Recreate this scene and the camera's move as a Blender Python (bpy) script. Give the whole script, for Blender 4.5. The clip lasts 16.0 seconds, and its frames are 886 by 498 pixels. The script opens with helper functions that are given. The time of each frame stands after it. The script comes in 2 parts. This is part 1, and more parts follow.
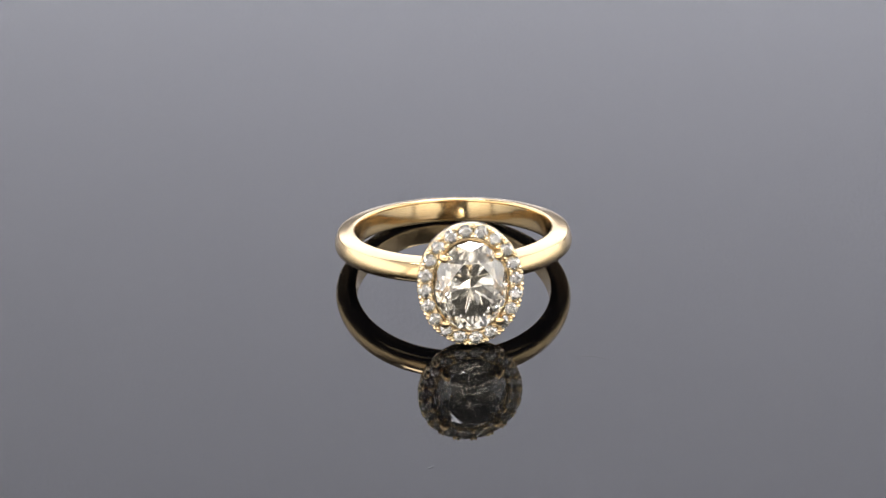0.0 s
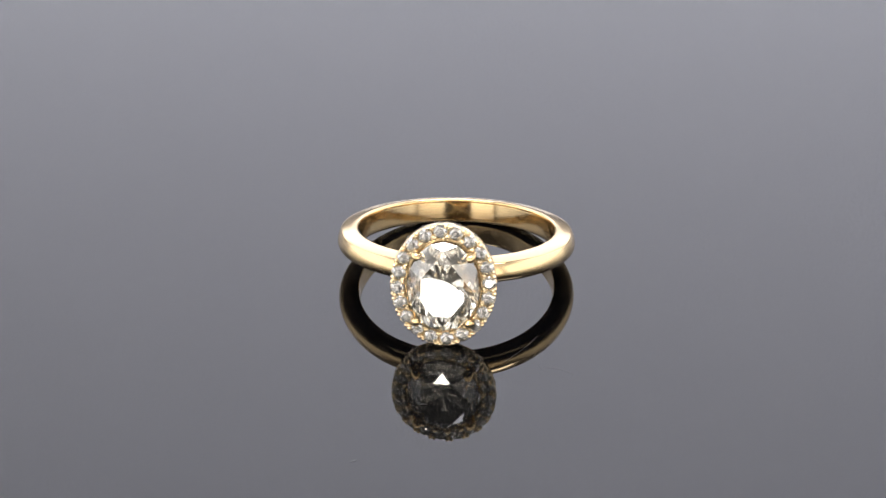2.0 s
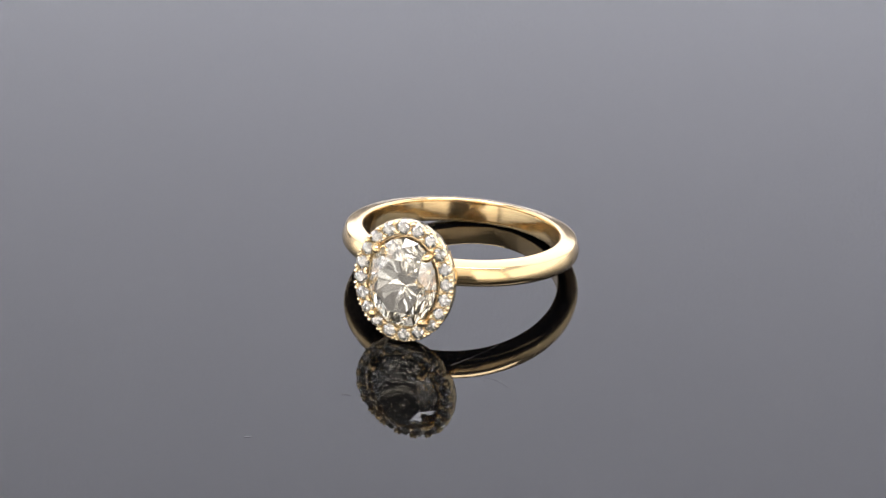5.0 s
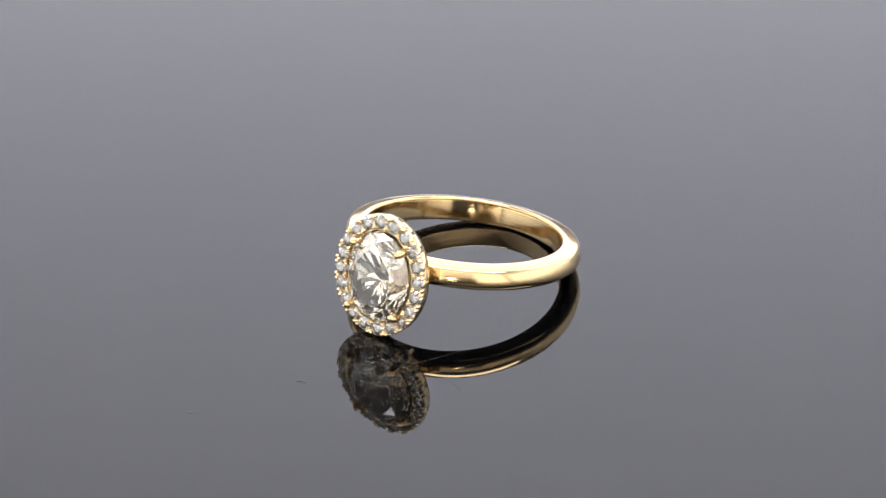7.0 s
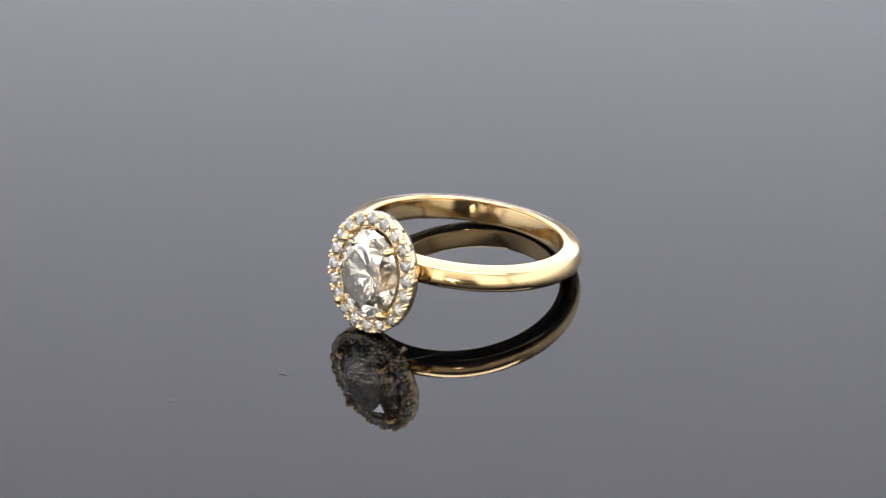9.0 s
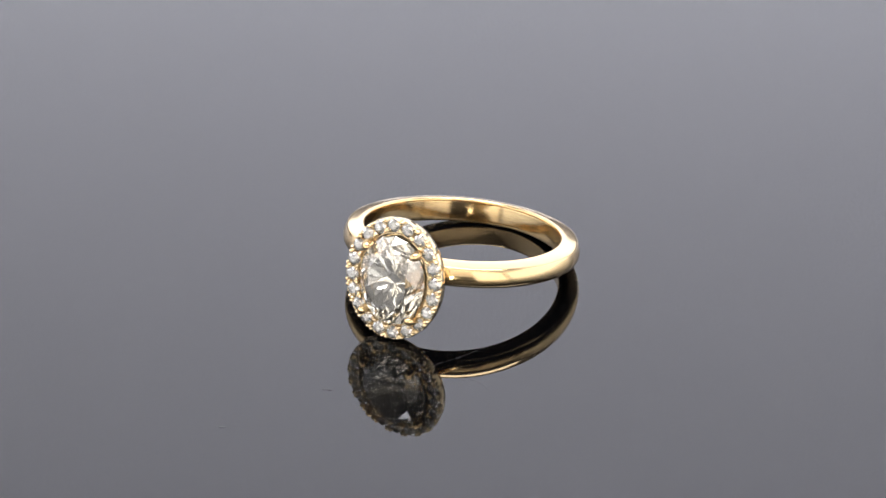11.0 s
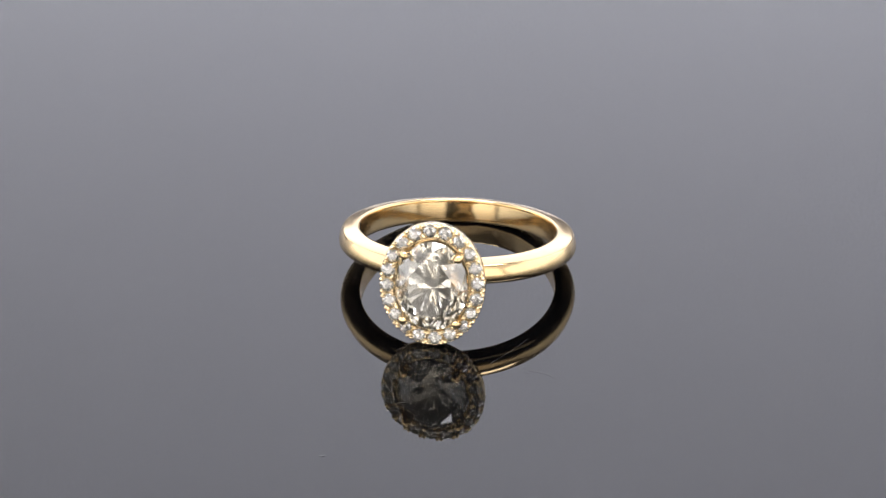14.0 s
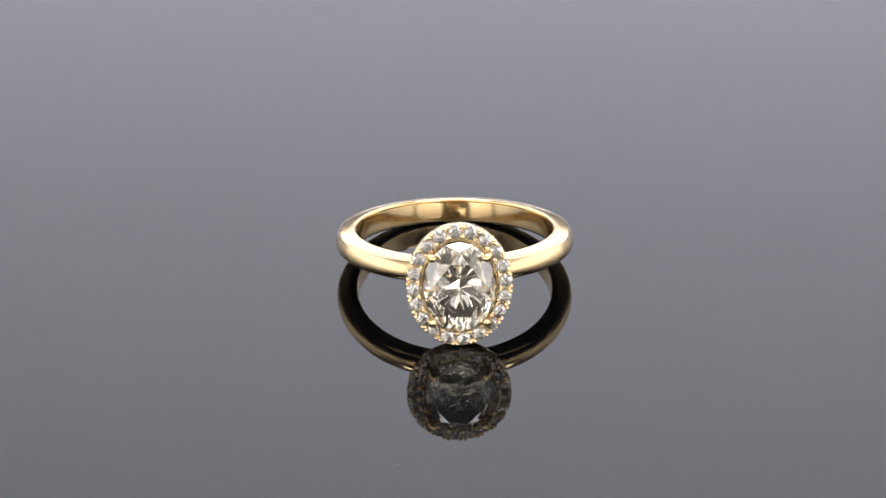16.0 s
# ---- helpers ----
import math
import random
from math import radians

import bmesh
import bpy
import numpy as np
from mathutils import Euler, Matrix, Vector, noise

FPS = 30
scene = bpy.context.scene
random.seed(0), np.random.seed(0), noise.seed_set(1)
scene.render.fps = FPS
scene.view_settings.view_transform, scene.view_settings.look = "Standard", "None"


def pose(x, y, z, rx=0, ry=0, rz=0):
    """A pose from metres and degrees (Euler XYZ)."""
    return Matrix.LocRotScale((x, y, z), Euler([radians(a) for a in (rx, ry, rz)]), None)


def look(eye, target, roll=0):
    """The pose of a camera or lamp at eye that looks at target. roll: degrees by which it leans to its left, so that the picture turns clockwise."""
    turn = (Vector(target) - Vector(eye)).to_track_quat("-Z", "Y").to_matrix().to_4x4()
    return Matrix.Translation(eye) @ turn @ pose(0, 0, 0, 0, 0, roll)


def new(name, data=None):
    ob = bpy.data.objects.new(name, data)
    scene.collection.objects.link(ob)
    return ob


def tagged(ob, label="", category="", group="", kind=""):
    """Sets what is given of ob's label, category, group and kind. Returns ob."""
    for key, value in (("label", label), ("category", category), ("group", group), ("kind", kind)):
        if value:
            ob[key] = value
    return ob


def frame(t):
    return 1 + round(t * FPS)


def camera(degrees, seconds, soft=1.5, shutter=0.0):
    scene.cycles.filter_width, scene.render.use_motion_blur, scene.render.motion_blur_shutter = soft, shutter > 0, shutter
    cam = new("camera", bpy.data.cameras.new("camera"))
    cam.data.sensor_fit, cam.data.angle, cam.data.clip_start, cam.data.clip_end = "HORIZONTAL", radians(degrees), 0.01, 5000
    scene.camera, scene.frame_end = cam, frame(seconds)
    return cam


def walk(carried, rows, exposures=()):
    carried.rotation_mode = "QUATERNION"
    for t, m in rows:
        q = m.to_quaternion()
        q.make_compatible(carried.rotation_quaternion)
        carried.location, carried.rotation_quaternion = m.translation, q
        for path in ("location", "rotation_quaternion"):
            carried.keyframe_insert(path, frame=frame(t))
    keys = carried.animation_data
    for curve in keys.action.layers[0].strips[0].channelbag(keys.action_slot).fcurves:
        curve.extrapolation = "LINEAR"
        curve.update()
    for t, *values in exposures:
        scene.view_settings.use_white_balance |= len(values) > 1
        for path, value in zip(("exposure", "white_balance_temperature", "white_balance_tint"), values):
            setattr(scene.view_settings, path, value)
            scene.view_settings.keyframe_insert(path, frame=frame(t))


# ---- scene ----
import itertools

MM = 0.001

# the camera stands still before a slowly turning plate
cam = camera(18.0, 16.0, soft=1.3)
EYE = (-0.00073, -0.21198, 0.11750)
AIM = (-0.00073, 0.00460, 0.0)
walk(cam, [(0.0, look(EYE, AIM, -0.175)), (16.0, look(EYE, AIM, -0.175))], exposures=[(0.0, 0.0), (16.0, 0.0)])

# ---- light: an unseen white tent, added fill lights and one small spot lamp below the camera ----
world = bpy.data.worlds.new("studio")
scene.world = world
world.use_nodes = True
world.node_tree.nodes["Background"].inputs["Color"].default_value = (0.9, 0.95, 1.0, 1)
world.node_tree.nodes["Background"].inputs["Strength"].default_value = 0.05


def area_lamp(name, eye, target, sx, sy, watts, colour, shape="RECTANGLE"):
    data = bpy.data.lights.new(name, "AREA")
    data.shape, data.size, data.size_y = shape, sx, sy
    data.energy, data.color = watts, colour
    ob = new(name, data)
    ob.matrix_world = look(eye, target)
    return ob


area_lamp("back_soft_light", (0.03, 0.0, 0.56), (0.03, 0.45, 0.10), 0.6, 0.22, 7.9, (0.86, 0.875, 0.995))
area_lamp("backdrop_light", (0.03, 0.25, 0.0), (0.03, 0.45, 0.17), 0.6, 0.05, 2.2, (0.86, 0.875, 0.995))
# unseen fills in front and at the sides, added to brighten stones and gold
area_lamp("front_fill_light", (-0.02, -0.30, 0.45), (-0.02, -0.46, 0.40), 0.7, 0.10, 1.6, (1.0, 0.95, 0.90))
area_lamp("front_left_fill_panel", (-0.295, -0.455, 0.16), (-0.295, 0.0, 0.16), 0.29, 0.32, 0.46, (1.0, 0.93, 0.87))
area_lamp("front_right_fill_panel", (0.28, -0.455, 0.16), (0.28, 0.0, 0.16), 0.32, 0.32, 0.46, (1.0, 0.94, 0.89))
area_lamp("left_fill_panel", (-0.455, -0.04, 0.14), (0.0, -0.04, 0.14), 0.70, 0.28, 0.75, (0.94, 0.96, 1.0))
area_lamp("right_fill_panel", (0.455, -0.04, 0.14), (0.0, -0.04, 0.14), 0.70, 0.28, 0.75, (0.94, 0.96, 1.0))
area_lamp("spot_lamp", (-0.0600, -0.345, 0.0445), (0, 0, 0.004), 0.018, 0.018, 0.17, (1.0, 0.95, 0.84), "DISK")


# ---- materials ----
def material(name):
    m = bpy.data.materials.new(name)
    m.use_nodes = True
    return m, m.node_tree.nodes, m.node_tree.links, m.node_tree.nodes["Principled BSDF"]


def noise_node(nodes, links, scale, detail=4.0, space="Object"):
    co = nodes.new("ShaderNodeTexCoord")
    n = nodes.new("ShaderNodeTexNoise")
    n.inputs["Scale"].default_value, n.inputs["Detail"].default_value = scale, detail
    links.new(co.outputs[space], n.inputs["Vector"])
    return n


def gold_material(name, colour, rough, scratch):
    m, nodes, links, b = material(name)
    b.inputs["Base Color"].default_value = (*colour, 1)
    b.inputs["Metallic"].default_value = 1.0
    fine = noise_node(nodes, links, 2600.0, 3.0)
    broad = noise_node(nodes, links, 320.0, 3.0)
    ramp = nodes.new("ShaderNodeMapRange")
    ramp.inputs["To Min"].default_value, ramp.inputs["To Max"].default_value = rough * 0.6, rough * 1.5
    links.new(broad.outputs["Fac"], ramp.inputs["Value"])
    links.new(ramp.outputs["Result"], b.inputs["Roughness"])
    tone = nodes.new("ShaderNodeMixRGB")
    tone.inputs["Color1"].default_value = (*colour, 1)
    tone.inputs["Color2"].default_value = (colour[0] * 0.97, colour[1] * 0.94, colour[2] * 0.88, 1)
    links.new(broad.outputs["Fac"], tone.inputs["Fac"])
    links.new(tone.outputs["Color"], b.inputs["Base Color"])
    bump = nodes.new("ShaderNodeBump")
    bump.inputs["Strength"].default_value, bump.inputs["Distance"].default_value = scratch, 0.00002
    links.new(fine.outputs["Fac"], bump.inputs["Height"])
    links.new(bump.outputs["Normal"], b.inputs["Normal"])
    return m


def diamond_material(name, tint, mirror_share, fill_share):
    """Clear stone of diamond's index; mirror and diffuse shares imitate light returned from inside."""
    m, nodes, links, b = material(name)
    nodes.remove(b)
    clear = nodes.new("ShaderNodeBsdfGlass")
    clear.inputs["Color"].default_value = (*tint, 1)
    clear.inputs["IOR"].default_value, clear.inputs["Roughness"].default_value = 2.418, 0.0
    shine = nodes.new("ShaderNodeBsdfAnisotropic")
    shine.inputs["Color"].default_value = (*tint, 1)
    shine.inputs["Roughness"].default_value = 0.03
    mix = nodes.new("ShaderNodeMixShader")
    mix.inputs["Fac"].default_value = mirror_share
    # pale diffuse share that lifts the stone's darks, in place of returned light
    pale_fill = nodes.new("ShaderNodeBsdfDiffuse")
    pale_fill.inputs["Color"].default_value = (0.85 * tint[0], 0.82 * tint[1], 0.72 * tint[2], 1)
    haze = nodes.new("ShaderNodeMixShader")
    haze.inputs["Fac"].default_value = fill_share
    links.new(clear.outputs[0], haze.inputs[1])
    links.new(pale_fill.outputs[0], haze.inputs[2])
    links.new(haze.outputs[0], mix.inputs[1])
    links.new(shine.outputs[0], mix.inputs[2])
    links.new(mix.outputs[0], nodes["Material Output"].inputs["Surface"])
    return m


def acrylic_material():
    m, nodes, links, b = material("black_acrylic")
    b.inputs["Base Color"].default_value = (0.001, 0.001, 0.0011, 1)
    b.inputs["IOR"].default_value = 1.47
    haze = noise_node(nodes, links, 45.0, 5.0)
    ramp = nodes.new("ShaderNodeMapRange")
    ramp.inputs["To Min"].default_value, ramp.inputs["To Max"].default_value = 0.0, 0.02
    links.new(haze.outputs["Fac"], ramp.inputs["Value"])
    links.new(ramp.outputs["Result"], b.inputs["Roughness"])
    return m


def fabric_material(name, colour):
    m, nodes, links, b = material(name)
    b.inputs["Roughness"].default_value = 0.9
    b.inputs["Specular IOR Level"].default_value = 0.1
    folds = noise_node(nodes, links, 3.0, 3.0)
    tone = nodes.new("ShaderNodeMixRGB")
    tone.inputs["Color1"].default_value = (*colour, 1)
    tone.inputs["Color2"].default_value = (*(c * 0.93 for c in colour), 1)
    links.new(folds.outputs["Fac"], tone.inputs["Fac"])
    links.new(tone.outputs["Color"], b.inputs["Base Color"])
    weave = noise_node(nodes, links, 900.0, 2.0)
    bump = nodes.new("ShaderNodeBump")
    bump.inputs["Strength"].default_value, bump.inputs["Distance"].default_value = 0.2, 0.0005
    links.new(weave.outputs["Fac"], bump.inputs["Height"])
    links.new(bump.outputs["Normal"], b.inputs["Normal"])
    return m


def plain_material(name, colour, rough):
    m, nodes, links, b = material(name)
    b.inputs["Roughness"].default_value = rough
    n = noise_node(nodes, links, 400.0, 4.0)
    tone = nodes.new("ShaderNodeMixRGB")
    tone.inputs["Color1"].default_value = (*colour, 1)
    tone.inputs["Color2"].default_value = (*(c * 0.7 for c in colour), 1)
    links.new(n.outputs["Fac"], tone.inputs["Fac"])
    links.new(tone.outputs["Color"], b.inputs["Base Color"])
    return m


GOLD = gold_material("polished_yellow_gold", (0.76, 0.562, 0.30), 0.13, 0.05)
# paler and rougher gold for the halo frame, seat rims and beads
GOLD_PALE = gold_material("pale_yellow_gold", (0.86, 0.70, 0.44), 0.18, 0.2)
DIAMOND = diamond_material("oval_diamond", (0.990, 0.976, 0.935), 0.0, 0.045)
MELEE = diamond_material("small_diamond", (0.99, 0.985, 0.965), 0.10, 0.06)
ACRYLIC = acrylic_material()
FABRIC = fabric_material("white_tent_fabric", (0.80, 0.80, 0.81))
FABRIC_WARM = fabric_material("warm_tent_fabric", (0.80, 0.76, 0.71))
CEILING = fabric_material("grey_tent_fabric", (0.28, 0.28, 0.285))
BLACKOUT = fabric_material("dark_tent_fabric", (0.16, 0.15, 0.14))
BASE = plain_material("dark_table_laminate", (0.05, 0.05, 0.052), 0.6)
LINT = plain_material("grey_lint", (0.12, 0.118, 0.115), 0.8)
LINT_DARK = plain_material("dark_lint", (0.06, 0.055, 0.05), 0.7)


# ---- building helpers ----
def mesh_of(name, bm, mat, smooth=False):
    bmesh.ops.recalc_face_normals(bm, faces=bm.faces)
    me = bpy.data.meshes.new(name)
    for f in bm.faces:
        f.smooth = smooth
    bm.to_mesh(me)
    bm.free()
    me.materials.append(mat)
    return me


def part(name, bm, mat, parent=None, label="", m=Matrix(), smooth=False):
    data = bm if isinstance(bm, bpy.types.Mesh) else mesh_of(name, bm, mat, smooth)
    ob = new(name, data)
    ob.parent = parent
    ob.matrix_basis = m
    if label:
        tagged(ob, label)
    return ob


def box(bm, x0, y0, z0, x1, y1, z1):
    v = [bm.verts.new(p) for p in itertools.product((x0, x1), (y0, y1), (z0, z1))]
    for q in ((0, 1, 3, 2), (4, 6, 7, 5), (0, 4, 5, 1), (2, 3, 7, 6), (0, 2, 6, 4), (1, 5, 7, 3)):
        bm.faces.new([v[i] for i in q])


def lathe(bm, profile, steps, sx=1.0, sz=1.0, axis="Z", closed=True):
    """Sweep a closed (r, h) profile round an axis. For axis Y, sx and sz are added to the radius to make ovals."""
    rings = []
    for k in range(steps):
        a = 2 * math.pi * k / steps
        row = []
        for r, h in profile:
            if axis == "Z":
                row.append(bm.verts.new((r * math.cos(a) * MM, r * math.sin(a) * MM, h * MM)))
            else:
                row.append(bm.verts.new(((r + sx) * math.cos(a) * MM, -h * MM, (r + sz) * math.sin(a) * MM)))
        rings.append(row)
    n = len(profile)
    for k in range(steps):
        a, b = rings[k], rings[(k + 1) % steps]
        for i in range(n if closed else n - 1):
            j = (i + 1) % n
            bm.faces.new((a[i], b[i], b[j], a[j]))


def tube(bm, points, radii, sides=12):
    """A rod through points with a rounded end; points and radii in millimetres."""
    rows = []
    pts = [Vector(p) for p in points]
    for i, p in enumerate(pts):
        d = (pts[min(i + 1, len(pts) - 1)] - pts[max(i - 1, 0)]).normalized()
        side = d.cross(Vector((0.31, 0.2, 0.93))).normalized()
        up = d.cross(side)
        rows.append([bm.verts.new((p + radii[i] * (side * math.cos(2 * math.pi * k / sides) + up * math.sin(2 * math.pi * k / sides))) * MM)
                     for k in range(sides)])
    for a, b in zip(rows, rows[1:]):
        for k in range(sides):
            bm.faces.new((a[k], a[(k + 1) % sides], b[(k + 1) % sides], b[k]))
    bm.faces.new(rows[0][::-1])
    bm.faces.new(rows[-1])


def brilliant(a, b, table=0.57, crown=0.155, depth=0.43, rm=0.775, rl=0.30, n=8, girdle=0.03, wobble=0.0, keel=0.0):
    """A brilliant-cut stone, table towards -y, widths 2a by 2b in millimetres, girdle at y = 0.
    keel: half the length of the ridge in which the pavilion ends."""
    bm = bmesh.new()
    unit = 2 * a
    ch, pd, gt = crown * unit, depth * unit, girdle * unit

    def v(r, ang, h):
        ang += math.pi / n
        return bm.verts.new((r * math.cos(ang) * a * MM, -h * MM, r * math.sin(ang) * b * MM))

    rng = random.Random(3)

    def off(size):
        return 1 + rng.uniform(-size, size) * wobble

    s = math.pi / n
    T = [v(table, 2 * k * s, ch + gt / 2) for k in range(n)]
    zm = ch * (1 - rm * math.cos(s)) / (1 - table) + gt / 2
    M = [v(rm * off(0.05), (2 * k + 1) * s * off(0.004), zm * off(0.05)) for k in range(n)]
    G = [v(1, k * s, gt / 2) for k in range(2 * n)]
    D = [v(1, k * s, -gt / 2) for k in range(2 * n)]
    low = [rl * off(0.55) for k in range(n)]
    L = [v(r, (2 * k + 1) * s, (-pd * (1 - r * math.cos(s)) - gt / 2) * off(0.05)) for k, r in enumerate(low)]
    C = v(keel / b, math.pi / 2 - s, -pd - gt / 2)
    E = v(keel / b, -math.pi / 2 - s, -pd - gt / 2) if keel else C
    if keel:
        bm.faces.new((C, E, L[n - 1]))
        bm.faces.new((E, C, L[n // 2 - 1]))
    bm.faces.new(T)
    for k in range(n):
        j = (k + 1) % n
        g0, g1, g2 = 2 * k, 2 * k + 1, (2 * k + 2) % (2 * n)
        bm.faces.new((T[k], M[k], T[j]))
        bm.faces.new((T[k], M[k - 1], G[g0], M[k]))
        bm.faces.new((M[k], G[g0], G[g1]))
        bm.faces.new((M[k], G[g1], G[g2]))
        bm.faces.new((C if k < n // 2 else E, L[k], D[g0], L[k - 1]))
        bm.faces.new((L[k], D[g1], D[g0]))
        bm.faces.new((L[k], D[g2], D[g1]))
    for k in range(2 * n):
        bm.faces.new((G[k], D[k], D[(k + 1) % (2 * n)], G[(k + 1) % (2 * n)]))
    return bm


# ---- the setting: unseen tent, table, turning plate ----
def wall(name, label, mat, *corners):
    bm = bmesh.new()
    box(bm, *corners)
    return tagged(part(name, bm, mat), label, "wall", kind="structure")


# unseen tent, added to close the place and give the ring something to mirror
wall("wall_back", "white fabric back wall of photo tent", FABRIC, -0.46, 0.45, 0.05, 0.46, 0.46, 0.61)
wall("wall_front_left", "warm white fabric front of photo tent", FABRIC_WARM, -0.46, -0.47, -0.03, -0.14, -0.46, 0.61)
wall("wall_front_right", "warm white fabric front of photo tent", FABRIC_WARM, 0.106, -0.47, -0.03, 0.46, -0.46, 0.61)
wall("wall_front_top", "warm white fabric over the gap in the front", FABRIC_WARM, -0.14, -0.47, 0.13, 0.106, -0.46, 0.61)
# unseen dark panel behind the gap, added so that the band mirrors a dark patch
wall("dark_panel", "unseen dark panel behind the gap, added for a dark reflection in the gold", BLACKOUT, -0.30, -0.56, -0.03, 0.28, -0.55, 0.40)
wall("wall_left", "white fabric side wall of photo tent", FABRIC, -0.47, -0.46, -0.03, -0.46, 0.45, 0.61)
wall("wall_right", "white fabric side wall of photo tent", FABRIC, 0.46, -0.46, -0.03, 0.47, 0.45, 0.61)
wall("skirt_back", "dark matt board below the back wall", BASE, -0.46, 0.45, -0.03, 0.46, 0.46, 0.05)
# added roof, kept grey to dim the upward reflections
bm = bmesh.new()
box(bm, -0.47, -0.47, 0.61, 0.47, 0.46, 0.62)
tagged(part("ceiling", bm, CEILING), "grey fabric roof of photo tent", "ceiling", kind="structure")
bm = bmesh.new()
box(bm, -0.47, -0.47, -0.05, 0.47, 0.46, -0.03)
tagged(part("floor", bm, BASE), "dark matt laminate table under the tent", "table top", kind="structure")


def turning_plate():
    bm = bmesh.new()
    profile = [(0.0, 0.0), (178.5, 0.0), (179.6, -0.5), (180.0, -1.5), (180.0, -4.5), (179.5, -5.6), (178.5, -6.0), (0.0, -6.0)]
    lathe(bm, profile[1:7], 128)
    bm.verts.ensure_lookup_table()
    n = 6
    bm.faces.new([bm.verts[k * n] for k in range(128)])
    bm.faces.new([bm.verts[k * n + n - 1] for k in range(128)][::-1])
    ob = new("turntable")
    tagged(ob, "glossy black acrylic turntable plate, slowly turning", "turntable")
    part("plate", bm, ACRYLIC, ob, "mirror-polished black acrylic plate")
    bm = bmesh.new()
    lathe(bm, [(0.01, -6.0), (60.0, -6.0), (62.0, -8.0), (62.0, -30.0), (0.01, -30.0)], 64, closed=False)
    part("pedestal", bm, BASE, ob, "dark matt pedestal")
    return ob


# ---- the ring ----
TILT = 11.05
RING = pose(0.312 * MM, 1.364 * MM, 2.78 * MM, -TILT)
R_OUT, HEAD = 10.27, 13.01
HALO_A, HALO_B = 4.44, 5.265
STONE_A, STONE_B = 3.02, 3.86


def band_mesh():
    # inner edge, sloping top face, crease, nearly upright flank, rounded foot
    section = [(-1.795, 0.66), (-1.785, 0.92), (-1.755, 1.02), (-1.69, 1.08), (-1.60, 1.10), (-1.05, 1.0), (-0.50, 0.895), (-0.37, 0.865),
               (-0.295, 0.82), (-0.25, 0.76), (-0.185, 0.62), (-0.12, 0.45), (-0.065, 0.28), (-0.025, 0.10), (-0.005, -0.08), (-0.012, -0.24),
               (-0.045, -0.40), (-0.10, -0.53), (-0.18, -0.65), (-0.32, -0.78), (-0.56, -0.91), (-1.05, -1.02), (-1.60, -1.09), (-1.69, -1.07),
               (-1.755, -1.01), (-1.785, -0.91), (-1.795, -0.65)]
    inner = [(R_OUT - 1.808, -0.35), (R_OUT - 1.815, 0.0), (R_OUT - 1.808, 0.35)]
    bm = bmesh.new()
    profile = [(R_OUT + r, z) for r, z in section] + inner
    lathe(bm, profile, 240)
    # a shallow saddle in which the setting sits
    for v in bm.verts:
        r = math.hypot(v.co.x, v.co.y)
        cap = 9.5 * MM
        if v.co.y < 0 and abs(v.co.x) < 1.0 * MM and r > cap:
            v.co.x, v.co.y = v.co.x * cap / r, v.co.y * cap / r
    return bm


def halo_body():
    """Oval gold tray: floor, outer wall, inner wall and a plain back."""
    bm = bmesh.new()
    w = HALO_A - STONE_A - 0.06
    profile = [(0.02, HEAD - 0.62), (0.02, HEAD - 0.12), (0.10, HEAD - 0.06), (0.15, HEAD - 0.12), (0.16, HEAD - 0.24), (0.19, HEAD - 0.84),
               (w - 0.12, HEAD - 0.84), (w - 0.10, HEAD - 0.36), (w - 0.07, HEAD - 0.24), (w - 0.01, HEAD - 0.29), (w, HEAD - 0.62),
               (w - 0.05, HEAD - 0.98), (w - 0.30, HEAD - 1.12), (0.2, HEAD - 1.12)]
    lathe(bm, profile, 160, STONE_A, STONE_B, "Y")
    return bm


def oval(t, a, b):
    return a * math.sin(t), b * math.cos(t)


def even_angles(n, a, b, first):
    """n parameters round an oval at equal arc length, clockwise from the top."""
    fine = [i * 2 * math.pi / 2000 for i in range(2001)]
    arc = [0.0]
    for p, q in zip(fine, fine[1:]):
        (x0, z0), (x1, z1) = oval(p, a, b), oval(q, a, b)
        arc.append(arc[-1] + math.hypot(x1 - x0, z1 - z0))
    return [float(np.interp(((k + first) / n % 1.0) * arc[-1], arc, fine)) for k in range(n)]


def bead_mesh(r, stem):
    """A bead on a stem of that length that fills the gap between two seats."""
    bm = bmesh.new()
    bmesh.ops.create_uvsphere(bm, u_segments=10, v_segments=7, radius=r * MM)
    for v in bm.verts:
        v.co.y *= 1.35 if v.co.y < 0 else stem / r
    return mesh_of("bead", bm, GOLD_PALE, True)


def collar_mesh(r):
    bm = bmesh.new()
    lathe(bm, [(r * 0.12, -0.74), (r - 0.02, -0.07), (r + 0.005, 0.0), (r + 0.025, 0.0), (r + 0.045, -0.05), (r + 0.055, -0.14), (r + 0.055, -0.70), (r * 0.12, -0.82)],
          24, 0.0, 0.0, "Y")
    return mesh_of("seat_rim", bm, GOLD_PALE, True)


def claw(x, z):
    """A prong that rises from the basket beside the stone and closes over its edge."""
    bm = bmesh.new()
    pts = [(x * 0.55, -(HEAD - 3.3), z * 0.5), (x * 0.86, -(HEAD - 1.3), z * 0.86), (x * 1.04, -(HEAD - 0.1), z * 1.04), (x * 1.06, -(HEAD + 0.45), z * 1.06),
           (x * 1.04, -(HEAD + 0.78), z * 1.04), (x * 1.00, -(HEAD + 0.98), z * 1.00), (x * 0.955, -(HEAD + 1.09), z * 0.955), (x * 0.93, -(HEAD + 1.12), z * 0.93)]
    tube(bm, pts, [0.36, 0.38, 0.38, 0.39, 0.39, 0.36, 0.27, 0.12], 14)
    return bm


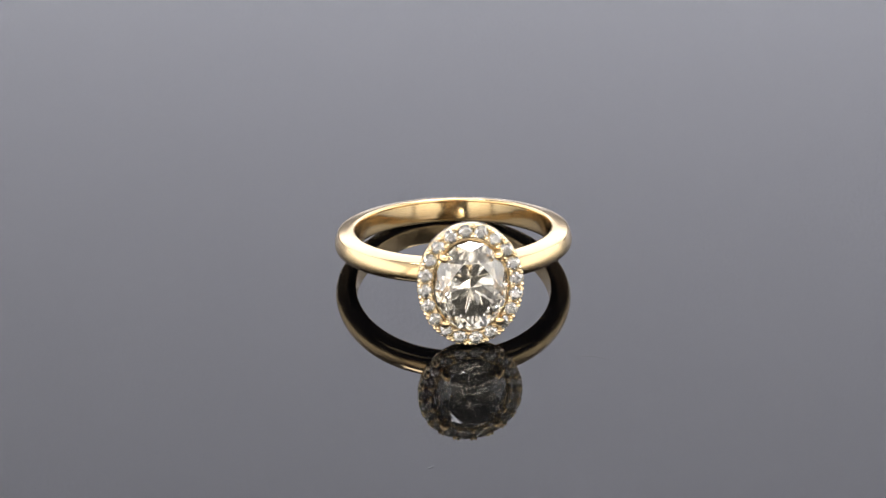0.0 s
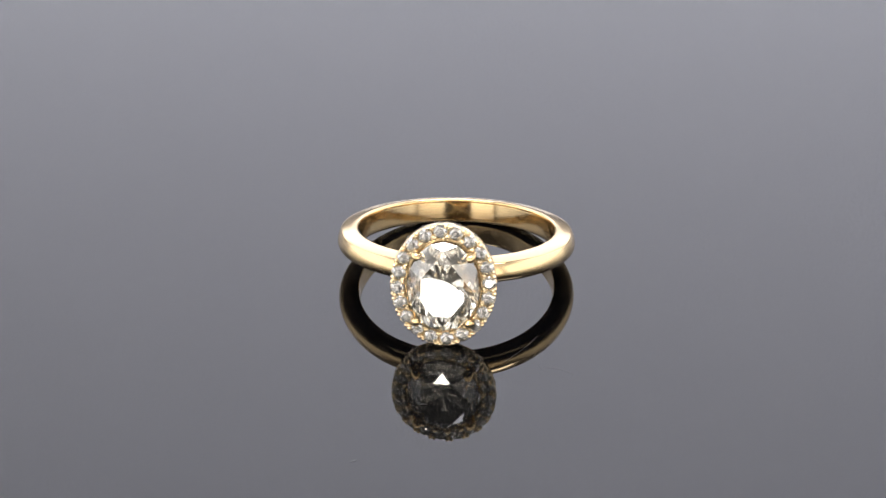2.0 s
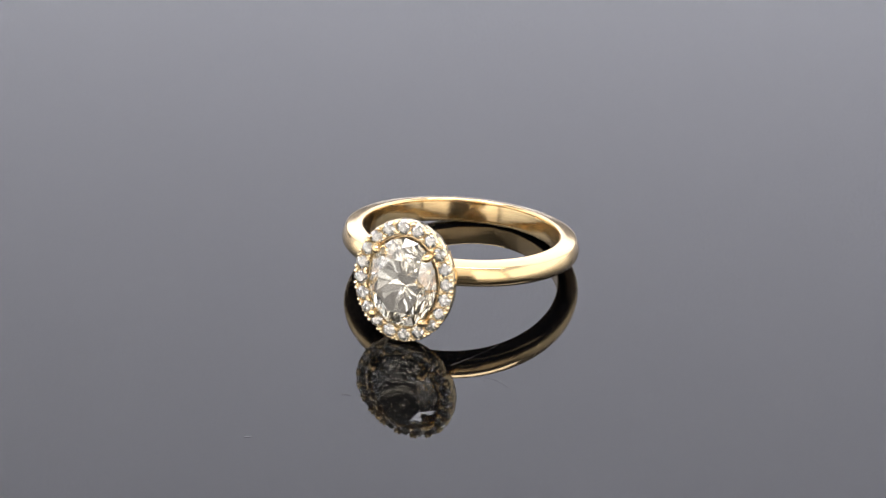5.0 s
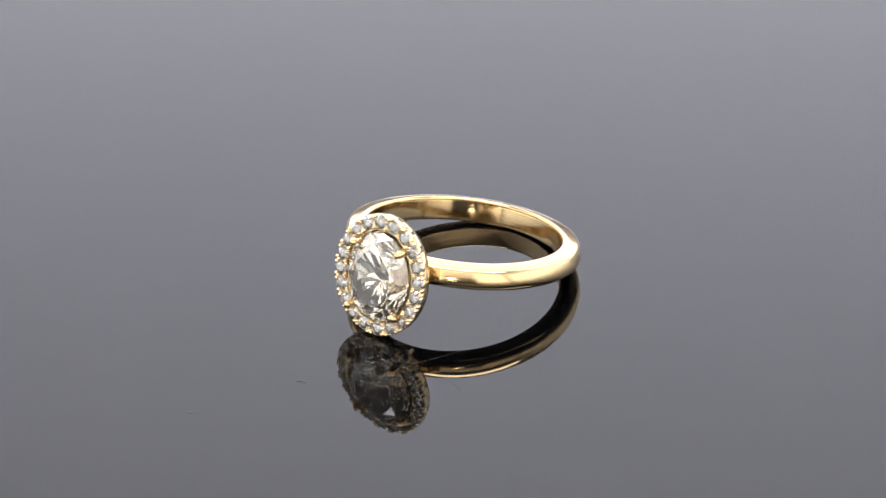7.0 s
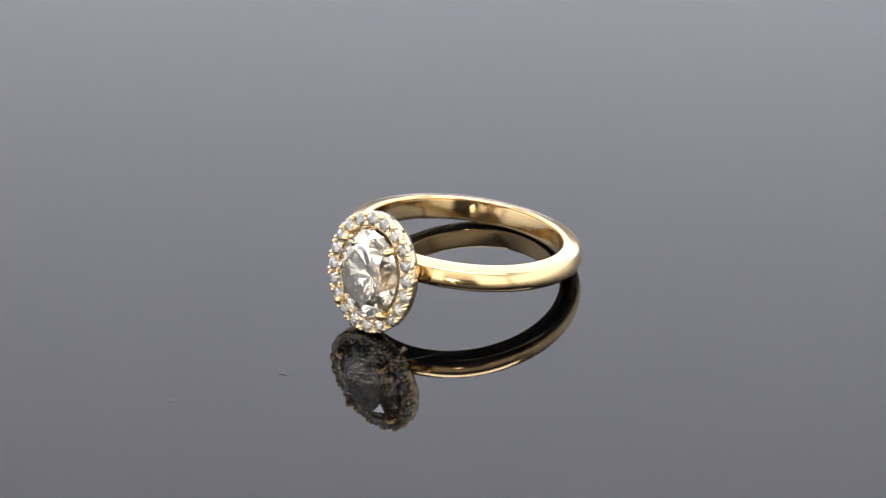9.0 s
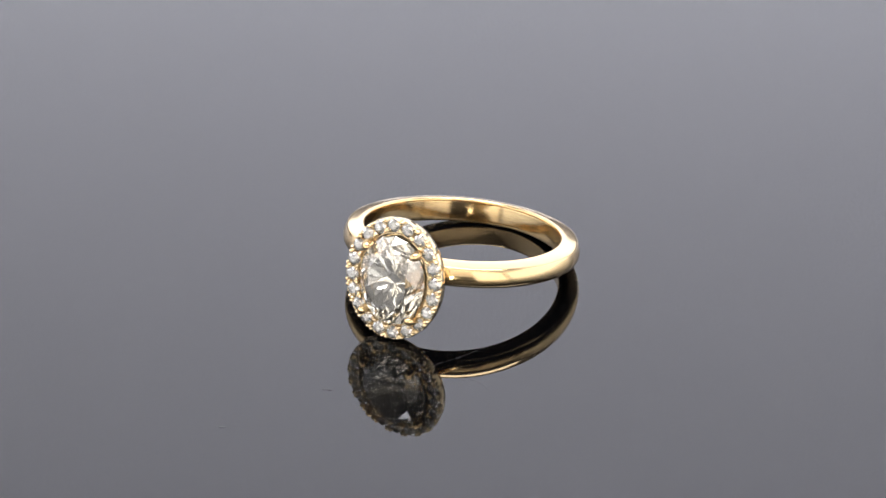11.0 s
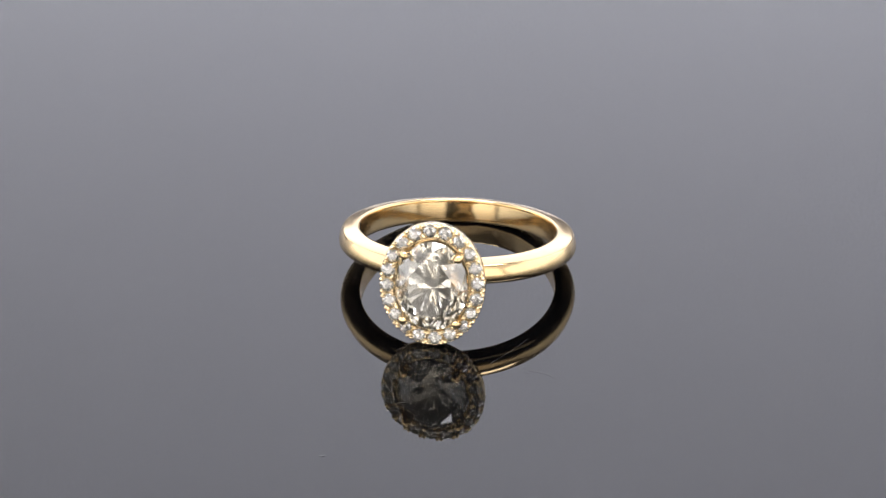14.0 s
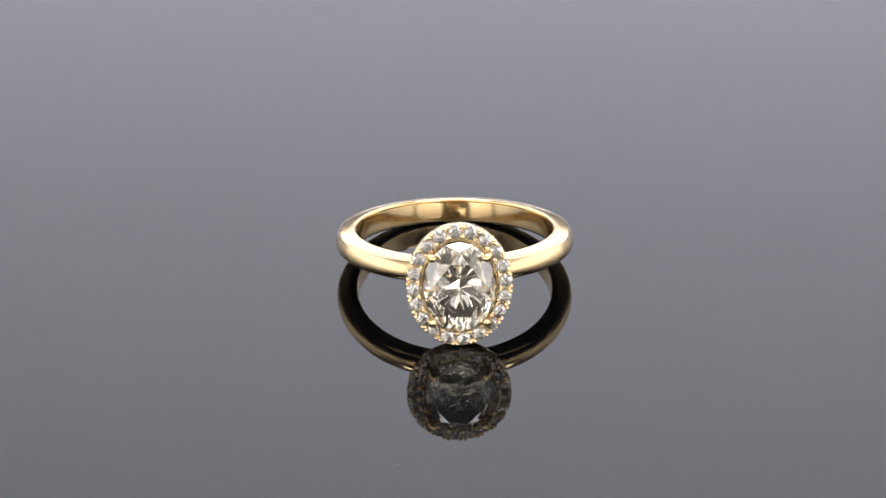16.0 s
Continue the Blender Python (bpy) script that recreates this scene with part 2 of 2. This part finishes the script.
def engagement_ring():
    ob = new("diamond_ring")
    tagged(ob, "yellow gold halo ring with oval diamond, lying on black acrylic", "ring")
    part("band", band_mesh(), GOLD, ob, "polished plain yellow gold band", RING, True)
    halo = part("halo", halo_body(), GOLD_PALE, ob, "oval gold halo frame set with small diamonds", RING, True)
    # oval centre stone
    part("center_stone", brilliant(STONE_A, STONE_B, 0.63, 0.175, 0.57, 0.83, 0.30, 8, wobble=0.4, keel=0.4), DIAMOND, ob, "large clear oval brilliant-cut diamond",
         RING @ pose(0, -(HEAD + 0.10) * MM, -0.08 * MM))
    # basket under the stone, closed as a cup to throw light back through it
    bm = bmesh.new()
    lathe(bm, [(-0.02, HEAD - 0.55), (-0.55, HEAD - 0.85), (-2.40, HEAD - 2.85), (-2.20, HEAD - 3.25), (-0.45, HEAD - 1.15), (-0.02, HEAD - 0.85)],
          72, STONE_A, STONE_B, "Y")
    part("reflector_cup", bm, GOLD, ob, "oval gold cup under the stone, added to reflect light back through it", RING, True)
    for x, z in ((-2.18, 2.60), (2.18, 2.60), (-2.15, -2.90), (2.15, -2.90)):
        part("prong", claw(x, z), GOLD, ob, "rounded gold claw", RING, True)
    # twenty small stones, each in its own rim, with gold beads between
    ca, cb = (HALO_A + STONE_A) / 2 + 0.06, (HALO_B + STONE_B) / 2 + 0.06
    n = 20
    melee = mesh_of("stone", brilliant(0.595, 0.595, 0.56, 0.175, 0.56, wobble=0.5), MELEE)
    rim = collar_mesh(0.59)
    big, small = bead_mesh(0.175, 0.5), bead_mesh(0.15, 0.5)
    post = bead_mesh(0.19, 0.8)
    rng = random.Random(5)
    angles = even_angles(n, ca, cb, -0.25)
    for k, t in enumerate(angles):
        x, z = oval(t, ca, cb)
        turn = pose(0, 0, 0, rng.uniform(-2, 2), rng.uniform(0, 45), rng.uniform(-2, 2))
        s = 0.95 if k % 5 == 2 else 1.0
        place = pose(x * MM, -(HEAD - 0.03) * MM, z * MM)
        part("seat_rim", rim, GOLD_PALE, halo, m=place @ Matrix.Scale(s, 4))
        part("halo_stone", melee, MELEE, halo, "small round brilliant-cut diamond", place @ turn @ Matrix.Scale(s, 4))
    mids = even_angles(n, ca, cb, 0.25)
    for t in mids:
        for off, spread, mesh in ((0.47, 0.042, big), (-0.45, 0.045, small)):
            for side in (-1, 1):
                x, z = oval(t + side * (spread if off > 0 else spread * 0.75), ca + off, cb + off)
                part("bead", mesh, GOLD_PALE, halo, m=pose(x * MM, -(HEAD + 0.02) * MM, z * MM))
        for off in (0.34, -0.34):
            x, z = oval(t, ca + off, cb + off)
            part("bead", post, GOLD_PALE, halo, m=pose(x * MM, -(HEAD - 0.06) * MM, z * MM))
    return ob


# ---- lint and dust on the plate ----
def fibre(name, points, r, mat, label):
    bm = bmesh.new()
    tube(bm, [(x, y, z) for x, y, z in points], [r] * len(points), 5)
    ob = part(name, bm, mat, smooth=True)
    return tagged(ob, label, "lint fibre", "lint on the plate")


def curve_points(p, q, bend, lift, n=14):
    out = []
    for i in range(n):
        u = i / (n - 1)
        s = math.sin(math.pi * u)
        dx, dy = q[0] - p[0], q[1] - p[1]
        out.append((p[0] + dx * u - dy * bend * s, p[1] + dy * u + dx * bend * s, 0.02 + lift * s))
    return out


def dust_mesh():
    bm = bmesh.new()
    rng = random.Random(11)
    for _ in range(46):
        a, r = rng.uniform(0, 2 * math.pi), 45 * math.sqrt(rng.random())
        s = rng.uniform(0.006, 0.016)
        c = Vector((r * math.cos(a), r * math.sin(a), s * 0.5))
        vs = [bm.verts.new((c + Vector((rng.uniform(-1, 1), rng.uniform(-1, 1), rng.uniform(-0.4, 0.6))) * s) * MM) for _ in range(5)]
        for q in itertools.combinations(vs, 3):
            bm.faces.new(q)
    return bm


plate = turning_plate()
ring = engagement_ring()
fibres = [
    fibre("lint_fibre", curve_points((5.6, -14.4), (8.07, -9.9), -0.04, 0.06), 0.006, LINT, "fine pale lint fibre on black acrylic"),
    fibre("lint_fibre", curve_points((8.9, -15.0), (11.3, -15.9), 0.12, 0.05), 0.007, LINT_DARK, "fine dark lint fibre on black acrylic"),
    fibre("lint_fibre", curve_points((8.4, -14.4), (9.2, -15.6), -0.15, 0.05), 0.006, LINT_DARK, "fine dark lint fibre on black acrylic"),
    fibre("lint_fibre", curve_points((-0.8, -21.8), (-0.05, -21.6), 0.1, 0.03), 0.02, LINT_DARK, "short dark lint fibre on black acrylic"),
    fibre("lint_fibre", curve_points((-5.3, -30.4), (-4.8, -30.15), -0.1, 0.03), 0.02, LINT, "short pale lint fibre on black acrylic"),
]
dust = tagged(part("dust", dust_mesh(), LINT), "tiny grey dust specks on black acrylic", "dust", kind="stuff")


# ---- what moves: the plate turns steadily one way, then back ----
def turn_at(t):
    return 6.204 - 5.664 * (8.416 - abs(t - 8.416))


def motions():
    times = [0.5 * k for k in range(17)] + [8.2, 8.3, 8.4, 8.5, 8.6, 8.8] + [9.0 + 0.5 * k for k in range(15)]
    rows = [(t, pose(0, 0, 0, 0, 0, turn_at(t))) for t in times]
    walk(plate, rows)
    walk(ring, rows)
    walk(dust, rows)
    for f in fibres:
        walk(f, rows)


motions()
